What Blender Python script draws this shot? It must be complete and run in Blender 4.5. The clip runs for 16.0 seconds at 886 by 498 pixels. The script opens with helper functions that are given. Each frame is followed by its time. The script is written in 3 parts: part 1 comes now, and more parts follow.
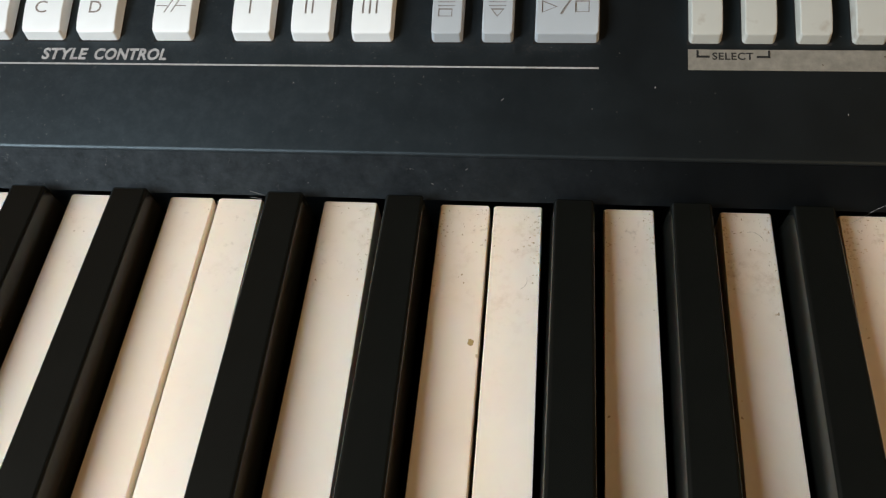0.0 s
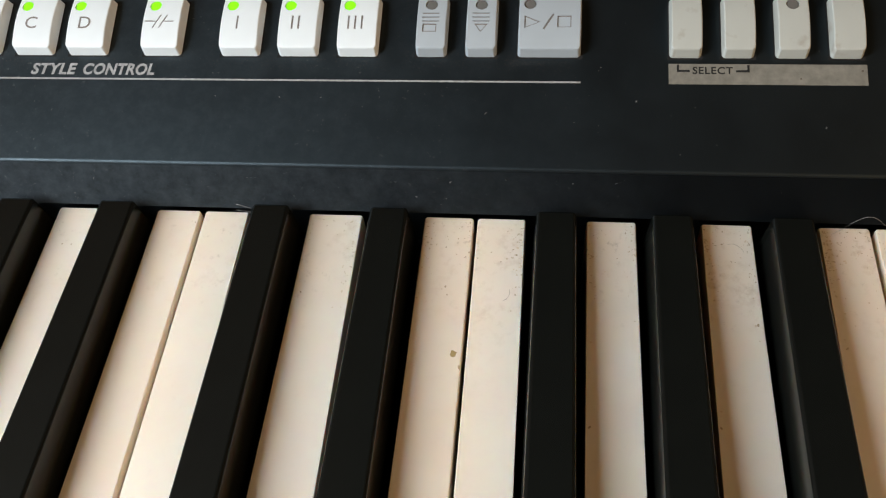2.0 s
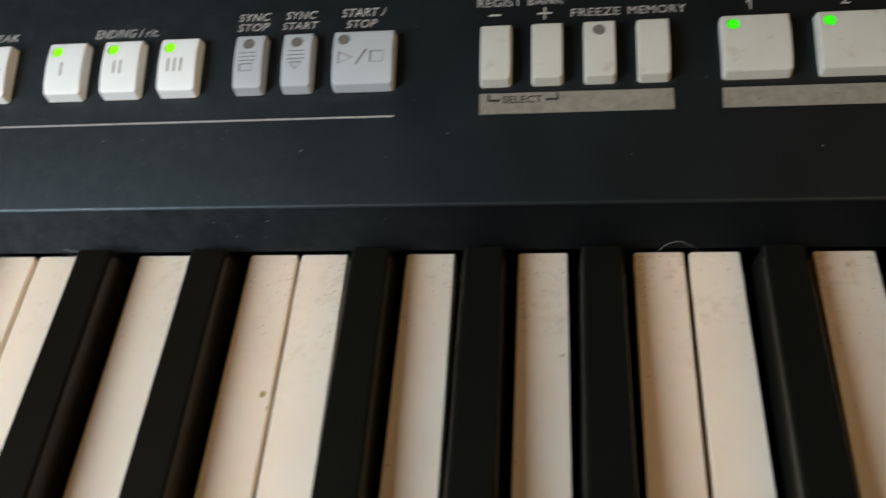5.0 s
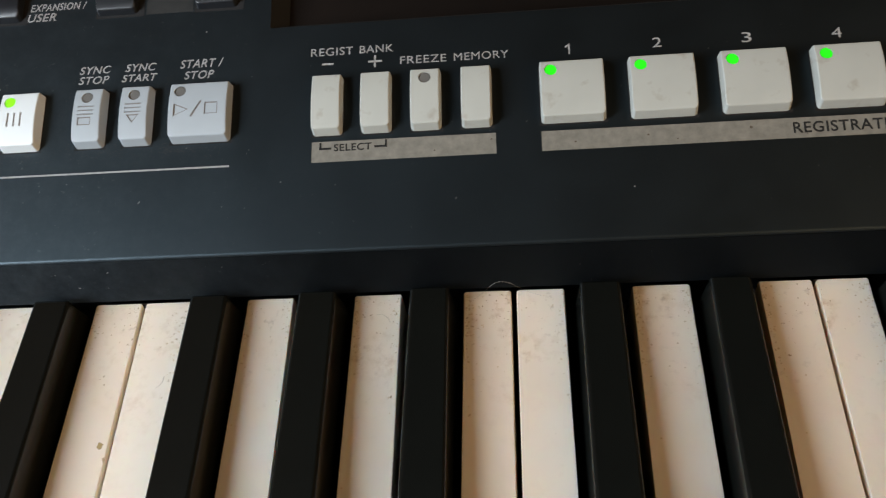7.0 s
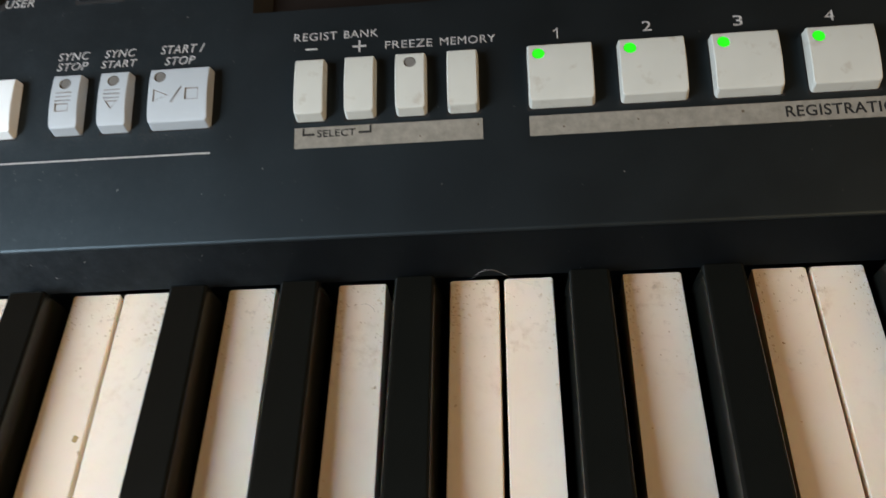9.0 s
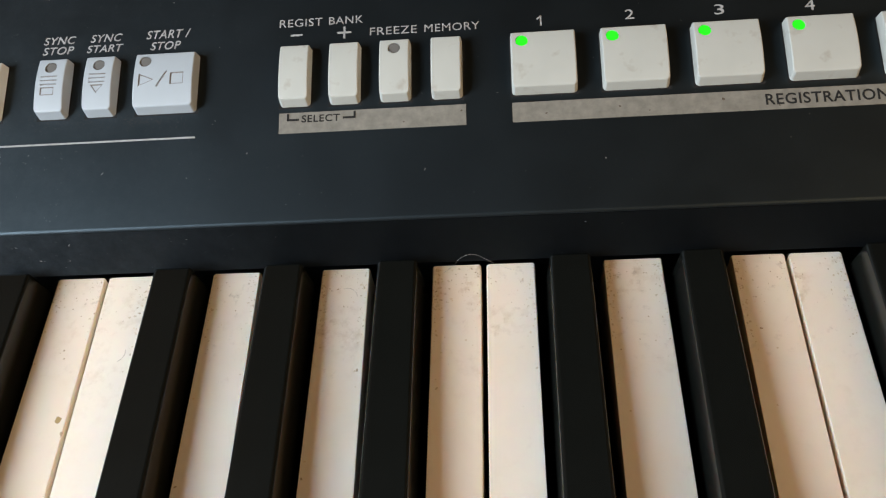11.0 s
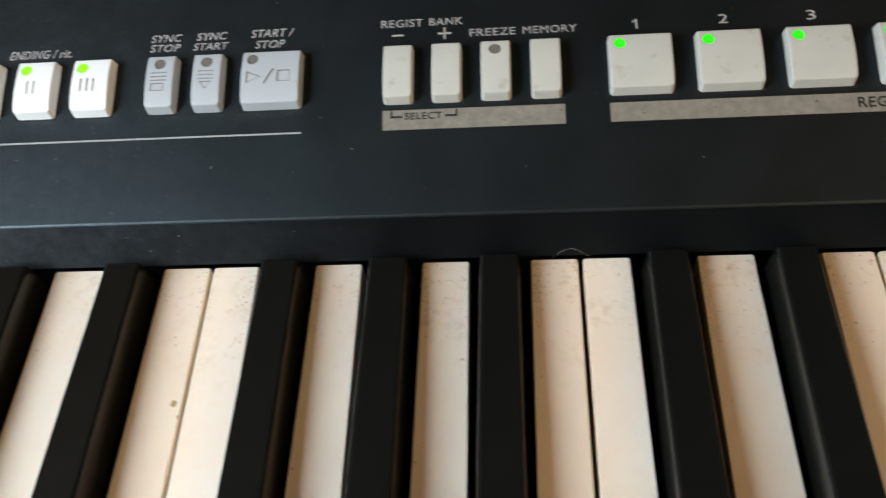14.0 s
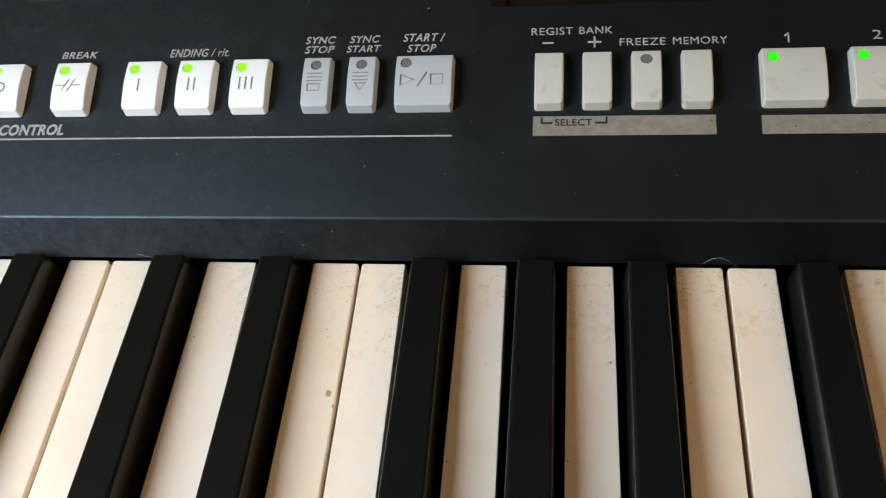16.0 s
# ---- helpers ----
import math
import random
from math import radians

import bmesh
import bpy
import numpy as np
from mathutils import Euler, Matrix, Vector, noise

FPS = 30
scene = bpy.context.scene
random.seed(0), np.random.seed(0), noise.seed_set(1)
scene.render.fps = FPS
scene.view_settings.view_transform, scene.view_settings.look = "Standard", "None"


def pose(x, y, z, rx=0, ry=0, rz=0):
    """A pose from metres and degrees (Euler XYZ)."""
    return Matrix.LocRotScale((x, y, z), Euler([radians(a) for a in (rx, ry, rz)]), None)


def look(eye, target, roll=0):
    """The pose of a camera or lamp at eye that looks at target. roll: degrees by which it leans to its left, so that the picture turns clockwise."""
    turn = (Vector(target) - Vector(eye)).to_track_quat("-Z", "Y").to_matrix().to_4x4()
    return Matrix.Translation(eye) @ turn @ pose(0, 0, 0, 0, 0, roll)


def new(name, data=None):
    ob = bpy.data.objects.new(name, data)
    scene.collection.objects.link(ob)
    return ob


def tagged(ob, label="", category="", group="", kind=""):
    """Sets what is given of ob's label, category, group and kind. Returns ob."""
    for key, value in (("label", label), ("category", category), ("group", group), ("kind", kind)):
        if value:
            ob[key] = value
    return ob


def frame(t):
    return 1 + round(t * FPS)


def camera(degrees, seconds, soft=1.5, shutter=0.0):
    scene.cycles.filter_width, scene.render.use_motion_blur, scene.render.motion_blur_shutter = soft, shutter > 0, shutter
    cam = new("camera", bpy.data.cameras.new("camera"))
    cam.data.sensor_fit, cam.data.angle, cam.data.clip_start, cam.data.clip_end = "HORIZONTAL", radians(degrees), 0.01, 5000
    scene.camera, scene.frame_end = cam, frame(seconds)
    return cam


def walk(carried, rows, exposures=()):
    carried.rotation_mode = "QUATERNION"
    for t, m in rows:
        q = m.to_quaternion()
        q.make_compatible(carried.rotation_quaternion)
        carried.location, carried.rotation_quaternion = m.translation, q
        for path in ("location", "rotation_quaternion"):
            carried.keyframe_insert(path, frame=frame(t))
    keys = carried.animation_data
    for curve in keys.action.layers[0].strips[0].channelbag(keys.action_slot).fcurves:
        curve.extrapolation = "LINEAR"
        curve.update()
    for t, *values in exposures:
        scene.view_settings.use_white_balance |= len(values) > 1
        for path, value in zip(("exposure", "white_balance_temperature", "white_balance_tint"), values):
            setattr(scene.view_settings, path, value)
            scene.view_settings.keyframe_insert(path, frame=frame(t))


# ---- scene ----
cam = camera(54.0, 16.0, soft=1.2, shutter=0.6)
PATH = [
    (0, (0.08487, -0.12582, 0.97326), (0.06097, -0.01714, 0.80708), -8.396),
    (0.5, (0.08544, -0.12625, 0.97626), (0.05982, -0.01858, 0.80967), -9.247),
    (1, (0.08585, -0.12680, 0.97737), (0.06183, -0.01752, 0.81159), -8.408),
    (1.5, (0.08579, -0.12856, 0.97659), (0.06154, -0.01788, 0.81178), -8.359),
    (2, (0.08894, -0.12679, 0.97433), (0.06498, -0.01549, 0.80989), -8.246),
    (2.5, (0.08814, -0.12629, 0.97439), (0.06399, -0.01492, 0.81003), -8.336),
    (3, (0.09247, -0.12505, 0.97580), (0.06843, -0.01423, 0.81106), -8.503),
    (3.5, (0.09472, -0.12628, 0.97598), (0.06978, -0.01519, 0.81155), -9.017),
    (4, (0.09789, -0.12488, 0.97725), (0.07389, -0.01412, 0.81246), -8.815),
    (4.5, (0.11202, -0.12221, 0.97623), (0.08680, -0.01102, 0.81191), -9.754),
    (5, (0.13573, -0.11643, 0.97484), (0.10867, -0.00523, 0.81082), -11.748),
    (5.2, (0.14481, -0.11321, 0.97539), (0.11729, -0.00186, 0.81155), -12.176),
    (7.3, (0.17142, -0.10807, 0.98294), (0.15285, 0.00296, 0.81763), -10.460),
    (7.5, (0.17306, -0.10714, 0.98115), (0.15500, 0.00448, 0.81618), -10.339),
    (8, (0.16992, -0.10646, 0.97883), (0.15239, 0.00462, 0.81344), -10.254),
    (8.5, (0.16850, -0.10791, 0.97953), (0.15009, 0.00355, 0.81449), -10.555),
    (9, (0.17032, -0.11082, 0.97532), (0.15186, 0.00226, 0.81140), -10.136),
    (9.2, (0.17425, -0.11160, 0.97117), (0.15599, 0.00186, 0.80747), -9.914),
    (11.3, (0.17225, -0.11421, 0.97667), (0.15512, -0.00197, 0.81202), -9.260),
    (11.5, (0.17108, -0.11351, 0.97841), (0.15322, -0.00182, 0.81346), -9.591),
    (12, (0.16857, -0.11482, 0.97966), (0.15005, -0.00212, 0.81548), -9.509),
    (12.5, (0.16905, -0.11369, 0.98165), (0.15095, -0.00138, 0.81715), -9.283),
    (13, (0.16794, -0.11431, 0.97896), (0.14932, -0.00163, 0.81478), -9.480),
    (13.5, (0.16576, -0.11538, 0.97933), (0.14779, -0.00271, 0.81506), -9.234),
    (14, (0.15000, -0.12083, 0.98104), (0.13228, -0.00731, 0.81734), -8.805),
    (14.5, (0.13768, -0.12102, 0.98643), (0.11819, -0.00787, 0.82267), -9.164),
    (15, (0.13170, -0.12346, 0.98682), (0.10889, -0.01078, 0.82317), -10.063),
    (15.5, (0.12775, -0.12344, 0.98869), (0.10254, -0.01117, 0.82510), -10.413),
    (16, (0.12467, -0.12481, 0.98824), (0.09705, -0.01195, 0.82545), -10.711),
]
EXPOSURE = [(0.0, 0.26, 7150, 11), (3.5, 0.34, 7050, 11), (5.0, 0.15, 7150, 11), (7.3, 0.45, 6700, 10), (9.2, 0.55, 6700, 10), (11.3, 0.71, 6620, 10), (13.0, 0.71, 6680, 10), (14.5, 0.60, 6880, 10), (16.0, 0.49, 6930, 11)]
walk(cam, [(t, look(eye, target, roll)) for t, eye, target, roll in PATH], EXPOSURE)

# ---- world, light, exposure ----
TABLE = 0.722
world = bpy.data.worlds.new("sky")
scene.world = world
world.use_nodes = True
wn = world.node_tree
sky = wn.nodes.new("ShaderNodeTexSky")
sky.sky_type, sky.sun_disc = "NISHITA", False
sky.sun_elevation, sky.sun_rotation = radians(42), radians(200)
wn.links.new(sky.outputs[0], wn.nodes["Background"].inputs[0])
wn.nodes["Background"].inputs[1].default_value = 0.12


def area(name, size_x, size_y, power, colour, m):
    data = bpy.data.lights.new(name, "AREA")
    data.shape, data.size, data.size_y, data.energy, data.color = "RECTANGLE", size_x, size_y, power, colour
    ob = new(name, data)
    ob.matrix_basis = m
    return ob


# daylight in the opening of the window in front, at the player's left hand
WX, WY0, WY1, WZ0, WZ1 = -0.235, -0.34, -0.08, 0.88, 1.44
area("window_daylight", WY1 - WY0 - 0.1, WZ1 - WZ0 - 0.1, 5.0, (0.78, 0.885, 1.0),
     look((WX - 0.03, (WY0 + WY1) / 2, (WZ0 + WZ1) / 2), (0.0, (WY0 + WY1) / 2, (WZ0 + WZ1) / 2)))
# weaker, warm fill lamp, added with an unseen opening across the room
RX, RY0, RY1, RZ0, RZ1 = 1.0, -1.0, -0.05, 1.05, 1.85
area("warm_fill", RY1 - RY0 - 0.1, RZ1 - RZ0 - 0.1, 4.6, (1.0, 0.65, 0.30),
     look((RX + 0.03, (RY0 + RY1) / 2, (RZ0 + RZ1) / 2), (0.1, 0.0, 0.8)))


# ---- materials ----
def nodes_of(name):
    mat = bpy.data.materials.new(name)
    mat.use_nodes = True
    nt = mat.node_tree
    return mat, nt, nt.nodes["Principled BSDF"]


def node(nt, kind, **inputs):
    n = nt.nodes.new(kind)
    for key, value in inputs.items():
        n.inputs[key.replace("_", " ")].default_value = value
    return n


def noise_node(nt, scale, detail=4.0, rough=0.6, source="Object"):
    tc = nt.nodes.new("ShaderNodeTexCoord")
    n = node(nt, "ShaderNodeTexNoise", Scale=scale, Detail=detail, Roughness=rough)
    nt.links.new(tc.outputs[source], n.inputs["Vector"])
    return n


def ramp(nt, fac, stops):
    r = nt.nodes.new("ShaderNodeValToRGB")
    while len(r.color_ramp.elements) < len(stops):
        r.color_ramp.elements.new(0.5)
    for e, (p, c) in zip(r.color_ramp.elements, stops):
        e.position, e.color = p, (*c, 1.0) if len(c) == 3 else c
    nt.links.new(fac, r.inputs[0])
    return r


def mix(nt, fac, a, b):
    m = nt.nodes.new("ShaderNodeMix")
    m.data_type = "RGBA"
    for sock, value in ((m.inputs[0], fac), (m.inputs[6], a), (m.inputs[7], b)):
        if isinstance(value, bpy.types.NodeSocket):
            nt.links.new(value, sock)
        else:
            sock.default_value = value if isinstance(value, float) else (*value, 1.0)
    return m.outputs[2]


def bump(nt, bsdf, height, strength, distance):
    b = node(nt, "ShaderNodeBump", Strength=strength, Distance=distance)
    nt.links.new(height, b.inputs["Height"])
    nt.links.new(b.outputs[0], bsdf.inputs["Normal"])


def plastic(name, colour, rough, grain=900.0, grain_mm=0.02, mottle=0.06, dust=0.0, spec=0.5, stain=0.0, tint=(1.0, 1.0, 1.0), glow_range=(0.54, 0.78)):
    """Moulded plastic: fine grain, faint mottling, and dust specks where it has gathered some, with window light
    painted into the haze.
    """
    mat, nt, bsdf = nodes_of(name)
    big = noise_node(nt, 45.0, 3.0)
    lo, hi = [tuple(c * (1 + s * mottle) for c in colour) for s in (-1, 1)]
    col = ramp(nt, big.outputs["Fac"], [(0.3, lo), (0.7, hi)]).outputs[0]
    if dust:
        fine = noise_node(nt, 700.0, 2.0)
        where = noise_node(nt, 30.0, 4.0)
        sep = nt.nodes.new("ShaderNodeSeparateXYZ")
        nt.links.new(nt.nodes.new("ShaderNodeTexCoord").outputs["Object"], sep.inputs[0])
        # thins dust and painted window light from left to right
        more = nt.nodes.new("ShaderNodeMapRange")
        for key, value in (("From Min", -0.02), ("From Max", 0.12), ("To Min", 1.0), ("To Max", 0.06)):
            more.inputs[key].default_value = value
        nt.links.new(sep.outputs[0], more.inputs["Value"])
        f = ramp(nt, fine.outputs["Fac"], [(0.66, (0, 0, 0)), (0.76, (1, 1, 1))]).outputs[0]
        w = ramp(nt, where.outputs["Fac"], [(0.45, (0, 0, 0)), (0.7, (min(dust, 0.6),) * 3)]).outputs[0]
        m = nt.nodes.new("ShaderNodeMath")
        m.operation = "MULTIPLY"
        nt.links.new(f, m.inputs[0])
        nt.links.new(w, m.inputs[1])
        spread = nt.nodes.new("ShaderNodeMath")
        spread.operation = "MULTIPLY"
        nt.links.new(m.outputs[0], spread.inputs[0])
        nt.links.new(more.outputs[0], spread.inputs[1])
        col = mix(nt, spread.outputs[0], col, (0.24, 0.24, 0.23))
        # bluish haze: dust, plus the window's glow put into the colour at the left
        dust_glow = ramp(nt, noise_node(nt, 260.0, 6.0, 0.75).outputs["Fac"], [(glow_range[0], (0, 0, 0)), (glow_range[1], (dust * 0.6,) * 3)]).outputs[0]
        left_glow = nt.nodes.new("ShaderNodeMath")
        left_glow.operation = "MULTIPLY"
        nt.links.new(dust_glow, left_glow.inputs[0])
        nt.links.new(more.outputs[0], left_glow.inputs[1])
        col = mix(nt, left_glow.outputs[0], col, (0.058, 0.072, 0.083))
    if stain:
        info = nt.nodes.new("ShaderNodeObjectInfo")
        shift = node(nt, "ShaderNodeVectorMath")
        shift.operation = "ADD"
        nt.links.new(nt.nodes.new("ShaderNodeTexCoord").outputs["Object"], shift.inputs[0])
        nt.links.new(info.outputs["Random"], shift.inputs[1])
        spots = node(nt, "ShaderNodeTexNoise", Scale=190.0, Detail=3.0, Roughness=0.6)
        nt.links.new(shift.outputs[0], spots.inputs["Vector"])
        patches = ramp(nt, spots.outputs["Fac"], [(0.60, (0, 0, 0)), (0.78, (stain, stain, stain))]).outputs[0]
        col = mix(nt, patches, col, (0.30, 0.25, 0.20))
    nt.links.new(col, bsdf.inputs["Base Color"])
    r = ramp(nt, noise_node(nt, 60.0, 5.0).outputs["Fac"], [(0.3, (rough - 0.03,) * 3), (0.7, (rough + 0.04,) * 3)])
    nt.links.new(r.outputs[0], bsdf.inputs["Roughness"])
    bsdf.inputs["Specular IOR Level"].default_value = spec
    bsdf.inputs["Specular Tint"].default_value = (*tint, 1.0)
    bump(nt, bsdf, noise_node(nt, grain, 2.0).outputs["Fac"], 0.5, grain_mm / 1000)
    return mat


def key_white():
    """Ivory-white plastic with brown grime specks, thicker towards the back ends and edges."""
    mat, nt, bsdf = nodes_of("ivory_white_key_plastic")
    info = nt.nodes.new("ShaderNodeObjectInfo")
    tc = nt.nodes.new("ShaderNodeTexCoord")
    shift = nt.nodes.new("ShaderNodeVectorMath")
    shift.operation = "ADD"
    scale = nt.nodes.new("ShaderNodeVectorMath")
    scale.operation = "SCALE"
    scale.inputs[0].default_value = (3.1, 7.7, 1.3)
    nt.links.new(info.outputs["Random"], scale.inputs["Scale"])
    nt.links.new(tc.outputs["Object"], shift.inputs[0])
    nt.links.new(scale.outputs[0], shift.inputs[1])

    def nz(s, d):
        n = node(nt, "ShaderNodeTexNoise", Scale=s, Detail=d, Roughness=0.65)
        nt.links.new(shift.outputs[0], n.inputs["Vector"])
        return n.outputs["Fac"]

    base = ramp(nt, nz(35.0, 3.0), [(0.3, (0.84, 0.725, 0.59)), (0.7, (0.88, 0.78, 0.655))]).outputs[0]
    specks = ramp(nt, nz(480.0, 4.0), [(0.58, (0, 0, 0)), (0.74, (0.85, 0.85, 0.85))]).outputs[0]
    patch = ramp(nt, nz(75.0, 4.0), [(0.47, (0.0, 0.0, 0.0)), (0.66, (1, 1, 1))]).outputs[0]
    sep = nt.nodes.new("ShaderNodeSeparateXYZ")
    nt.links.new(tc.outputs["Object"], sep.inputs[0])
    back = nt.nodes.new("ShaderNodeMapRange")
    back.inputs["From Min"].default_value, back.inputs["From Max"].default_value = -0.036, -0.002
    back.inputs["To Min"].default_value, back.inputs["To Max"].default_value = 0.08, 0.85
    nt.links.new(sep.outputs[1], back.inputs["Value"])
    m1, m2 = nt.nodes.new("ShaderNodeMath"), nt.nodes.new("ShaderNodeMath")
    m1.operation = m2.operation = "MULTIPLY"
    nt.links.new(specks, m1.inputs[0])
    nt.links.new(patch, m1.inputs[1])
    nt.links.new(m1.outputs[0], m2.inputs[0])
    nt.links.new(back.outputs[0], m2.inputs[1])
    smear = ramp(nt, nz(300.0, 5.0), [(0.50, (0, 0, 0)), (0.66, (0.8, 0.8, 0.8))]).outputs[0]
    m3, m4 = nt.nodes.new("ShaderNodeMath"), nt.nodes.new("ShaderNodeMath")
    m3.operation = m4.operation = "MULTIPLY"
    spread = ramp(nt, nz(55.0, 4.0), [(0.46, (0, 0, 0)), (0.62, (1, 1, 1))]).outputs[0]
    nt.links.new(mix(nt, smear, (0.0, 0.0, 0.0), spread), m3.inputs[0])
    nt.links.new(back.outputs[0], m3.inputs[1])
    nt.links.new(m3.outputs[0], m4.inputs[0])
    nt.links.new(ramp(nt, info.outputs["Random"], [(0.1, (0.1, 0.1, 0.1)), (0.8, (1, 1, 1))]).outputs[0], m4.inputs[1])
    col = mix(nt, m4.outputs[0], base, (0.46, 0.30, 0.14))
    col = mix(nt, m2.outputs[0], col, (0.26, 0.16, 0.075))
    nt.links.new(col, bsdf.inputs["Base Color"])
    bsdf.inputs["Roughness"].default_value = 0.42
    bsdf.inputs["Specular IOR Level"].default_value = 0.45
    bsdf.inputs["Subsurface Weight"].default_value = 0.3
    bsdf.inputs["Subsurface Radius"].default_value = (1.0, 0.65, 0.4)
    bsdf.inputs["Subsurface Scale"].default_value = 0.003
    bump(nt, bsdf, nz(500.0, 2.0), 0.3, 0.00002)
    return mat


def flat(name, colour, rough=0.5, metal=0.0, vary=0.08, scale=200.0):
    mat, nt, bsdf = nodes_of(name)
    lo, hi = [tuple(min(1, c * (1 + s * vary)) for c in colour) for s in (-1, 1)]
    nt.links.new(ramp(nt, noise_node(nt, scale).outputs["Fac"], [(0.3, lo), (0.7, hi)]).outputs[0], bsdf.inputs["Base Color"])
    bsdf.inputs["Roughness"].default_value, bsdf.inputs["Metallic"].default_value = rough, metal
    return mat


def glow(name, colour, strength):
    mat, nt, bsdf = nodes_of(name)
    bsdf.inputs["Base Color"].default_value = (*colour, 1)
    bsdf.inputs["Emission Color"].default_value = (*colour, 1)
    spots = ramp(nt, noise_node(nt, 900.0, 2.0).outputs["Fac"], [(0.35, (strength * 0.62,) * 3), (0.65, (strength,) * 3)])
    nt.links.new(spots.outputs[0], bsdf.inputs["Emission Strength"])
    bsdf.inputs["Roughness"].default_value = 0.3
    return mat


# blue specular tint colours the window's sheen; haze paints its glow at the left
M_PANEL = plastic("charcoal_textured_plastic", (0.0026, 0.0028, 0.0028), 0.46, 2600.0, 0.035, 0.10, dust=0.6, spec=0.62, tint=(0.66, 0.88, 1.0), glow_range=(0.42, 0.92))
M_DROP = plastic("black_plastic_dust_and_glow", (0.0022, 0.0024, 0.0026), 0.40, 2600.0, 0.02, 0.10, dust=1.6, spec=0.16, tint=(0.66, 0.88, 1.0), glow_range=(0.08, 0.95))
M_BLACK = plastic("satin_black_key_plastic", (0.0056, 0.0064, 0.0055), 0.22, 1500.0, 0.006, 0.10, spec=0.38)
M_WHITE = key_white()
M_BTN = plastic("white_button_plastic", (0.74, 0.79, 0.80), 0.45, 900.0, 0.01, 0.04)
M_BTN_GREY = plastic("pale_grey_button_plastic", (0.385, 0.43, 0.46), 0.45, 900.0, 0.01, 0.04)
M_BTN_DIRTY = plastic("greyish_white_button_plastic", (0.47, 0.485, 0.445), 0.45, 900.0, 0.01, 0.06, stain=0.7)
M_DARK_BTN = plastic("dark_blue_grey_button_plastic", (0.013, 0.015, 0.018), 0.33, 900.0, 0.01, 0.08)
M_PRINT = flat("white_screen_print", (0.33, 0.335, 0.33), 0.6, vary=0.25, scale=900.0)
M_BAR = flat("silver_grey_screen_print", (0.20, 0.19, 0.16), 0.55, vary=0.2, scale=420.0)
M_INK = flat("dark_ink", (0.008, 0.008, 0.008), 0.9)
M_ENGRAVE = flat("grey_engraving", (0.20, 0.18, 0.16), 0.7)
M_LED_ON = glow("lit_green_led", (0.012, 0.85, 0.015), 0.5)
# same green LED, yellower to paint in the window light that washes it
M_LED_WINDOW_SIDE = glow("lit_green_led_window_side", (0.20, 0.85, 0.015), 0.5)
M_LED_OFF = plastic("unlit_grey_led", (0.13, 0.125, 0.115), 0.6, spec=0.3)
M_GAP = flat("black_gap", (0.006, 0.006, 0.006), 0.8)
M_LCD = flat("dark_red_brown_display_filter", (0.006, 0.004, 0.003), 0.38, vary=0.3, scale=60.0)
M_TABLE = flat("brown_table_wood", (0.22, 0.13, 0.075), 0.5, vary=0.25, scale=18.0)
M_WALL = flat("warm_brown_wall_paint", (0.25, 0.15, 0.075), 0.85, vary=0.05, scale=6.0)
# for the unseen south wall: dark to cut its reflection, no known finish
M_DARKWALL = flat("dark_brown_low_bounce", (0.045, 0.03, 0.018), 0.7, vary=0.2, scale=8.0)
M_FLOOR = flat("brown_floor_tile", (0.30, 0.23, 0.17), 0.6, vary=0.15, scale=9.0)
# unseen ceiling, darkened so the panel mirrors less of it
M_CEIL = flat("darkened_brown_ceiling", (0.10, 0.06, 0.032), 0.9, vary=0.04, scale=5.0)
M_FRAME = flat("white_window_paint", (0.75, 0.75, 0.73), 0.5)
M_TAIL = flat("dark_brown_key_tail", (0.10, 0.065, 0.04), 0.7)
M_HAIR = flat("pale_hair_fibre", (0.45, 0.44, 0.42), 0.5)
M_GRIME = flat("brown_grime", (0.50, 0.36, 0.22), 0.7)
M_CHIP = flat("olive_brown_stain", (0.40, 0.28, 0.11), 0.6)
M_DIMBAR = flat("dull_grey_screen_print", (0.022, 0.023, 0.022), 0.55, vary=0.25, scale=300.0)
M_DUST = flat("pale_dust_fleck", (0.17, 0.17, 0.165), 0.8)
M_FINE = flat("dull_dust_film", (0.046, 0.047, 0.046), 0.9)
M_BARSPOT = flat("dark_brown_spot", (0.085, 0.065, 0.045), 0.7)
M_SOIL = flat("faint_yellow_brown_soiling", (0.68, 0.54, 0.37), 0.6, vary=0.2)
M_LINT = flat("faint_tan_lint", (0.50, 0.41, 0.31), 0.6)

# ---- builders ----
WORLD = {}


def weigh_normals(me, limit=math.cos(radians(50))):
    """Smooth shading in which large flat faces stay flat and narrow rounded edges turn between them."""
    around = {}
    for p in me.polygons:
        p.use_smooth = True
        for v in p.vertices:
            around.setdefault(v, []).append((p.normal.copy(), p.area))
    out = []
    for p in me.polygons:
        for v in p.vertices:
            total = Vector((0, 0, 0))
            for n, a in around[v]:
                if n.dot(p.normal) > limit:
                    total += n * a
            out.append(total.normalized() if total.length > 0 else p.normal.copy())
    me.normals_split_custom_set(out)


def mesh_of(bm, mat, name, smooth=True):
    me = bpy.data.meshes.new(name)
    bmesh.ops.recalc_face_normals(bm, faces=bm.faces)
    bm.to_mesh(me)
    bm.free()
    me.materials.append(mat)
    if smooth:
        weigh_normals(me)
    return me


def part(name, data, mat, parent, label="", m=None):
    """One mesh object under a thing or a part; m is its pose in the world."""
    me = mesh_of(data, mat, name) if isinstance(data, bmesh.types.BMesh) else data
    ob = new(name, me)
    m = m or Matrix()
    WORLD[ob] = m
    if parent is not None:
        ob.parent = parent
        m = WORLD[parent].inverted() @ m
    ob.matrix_basis = m
    return tagged(ob, label) if label else ob


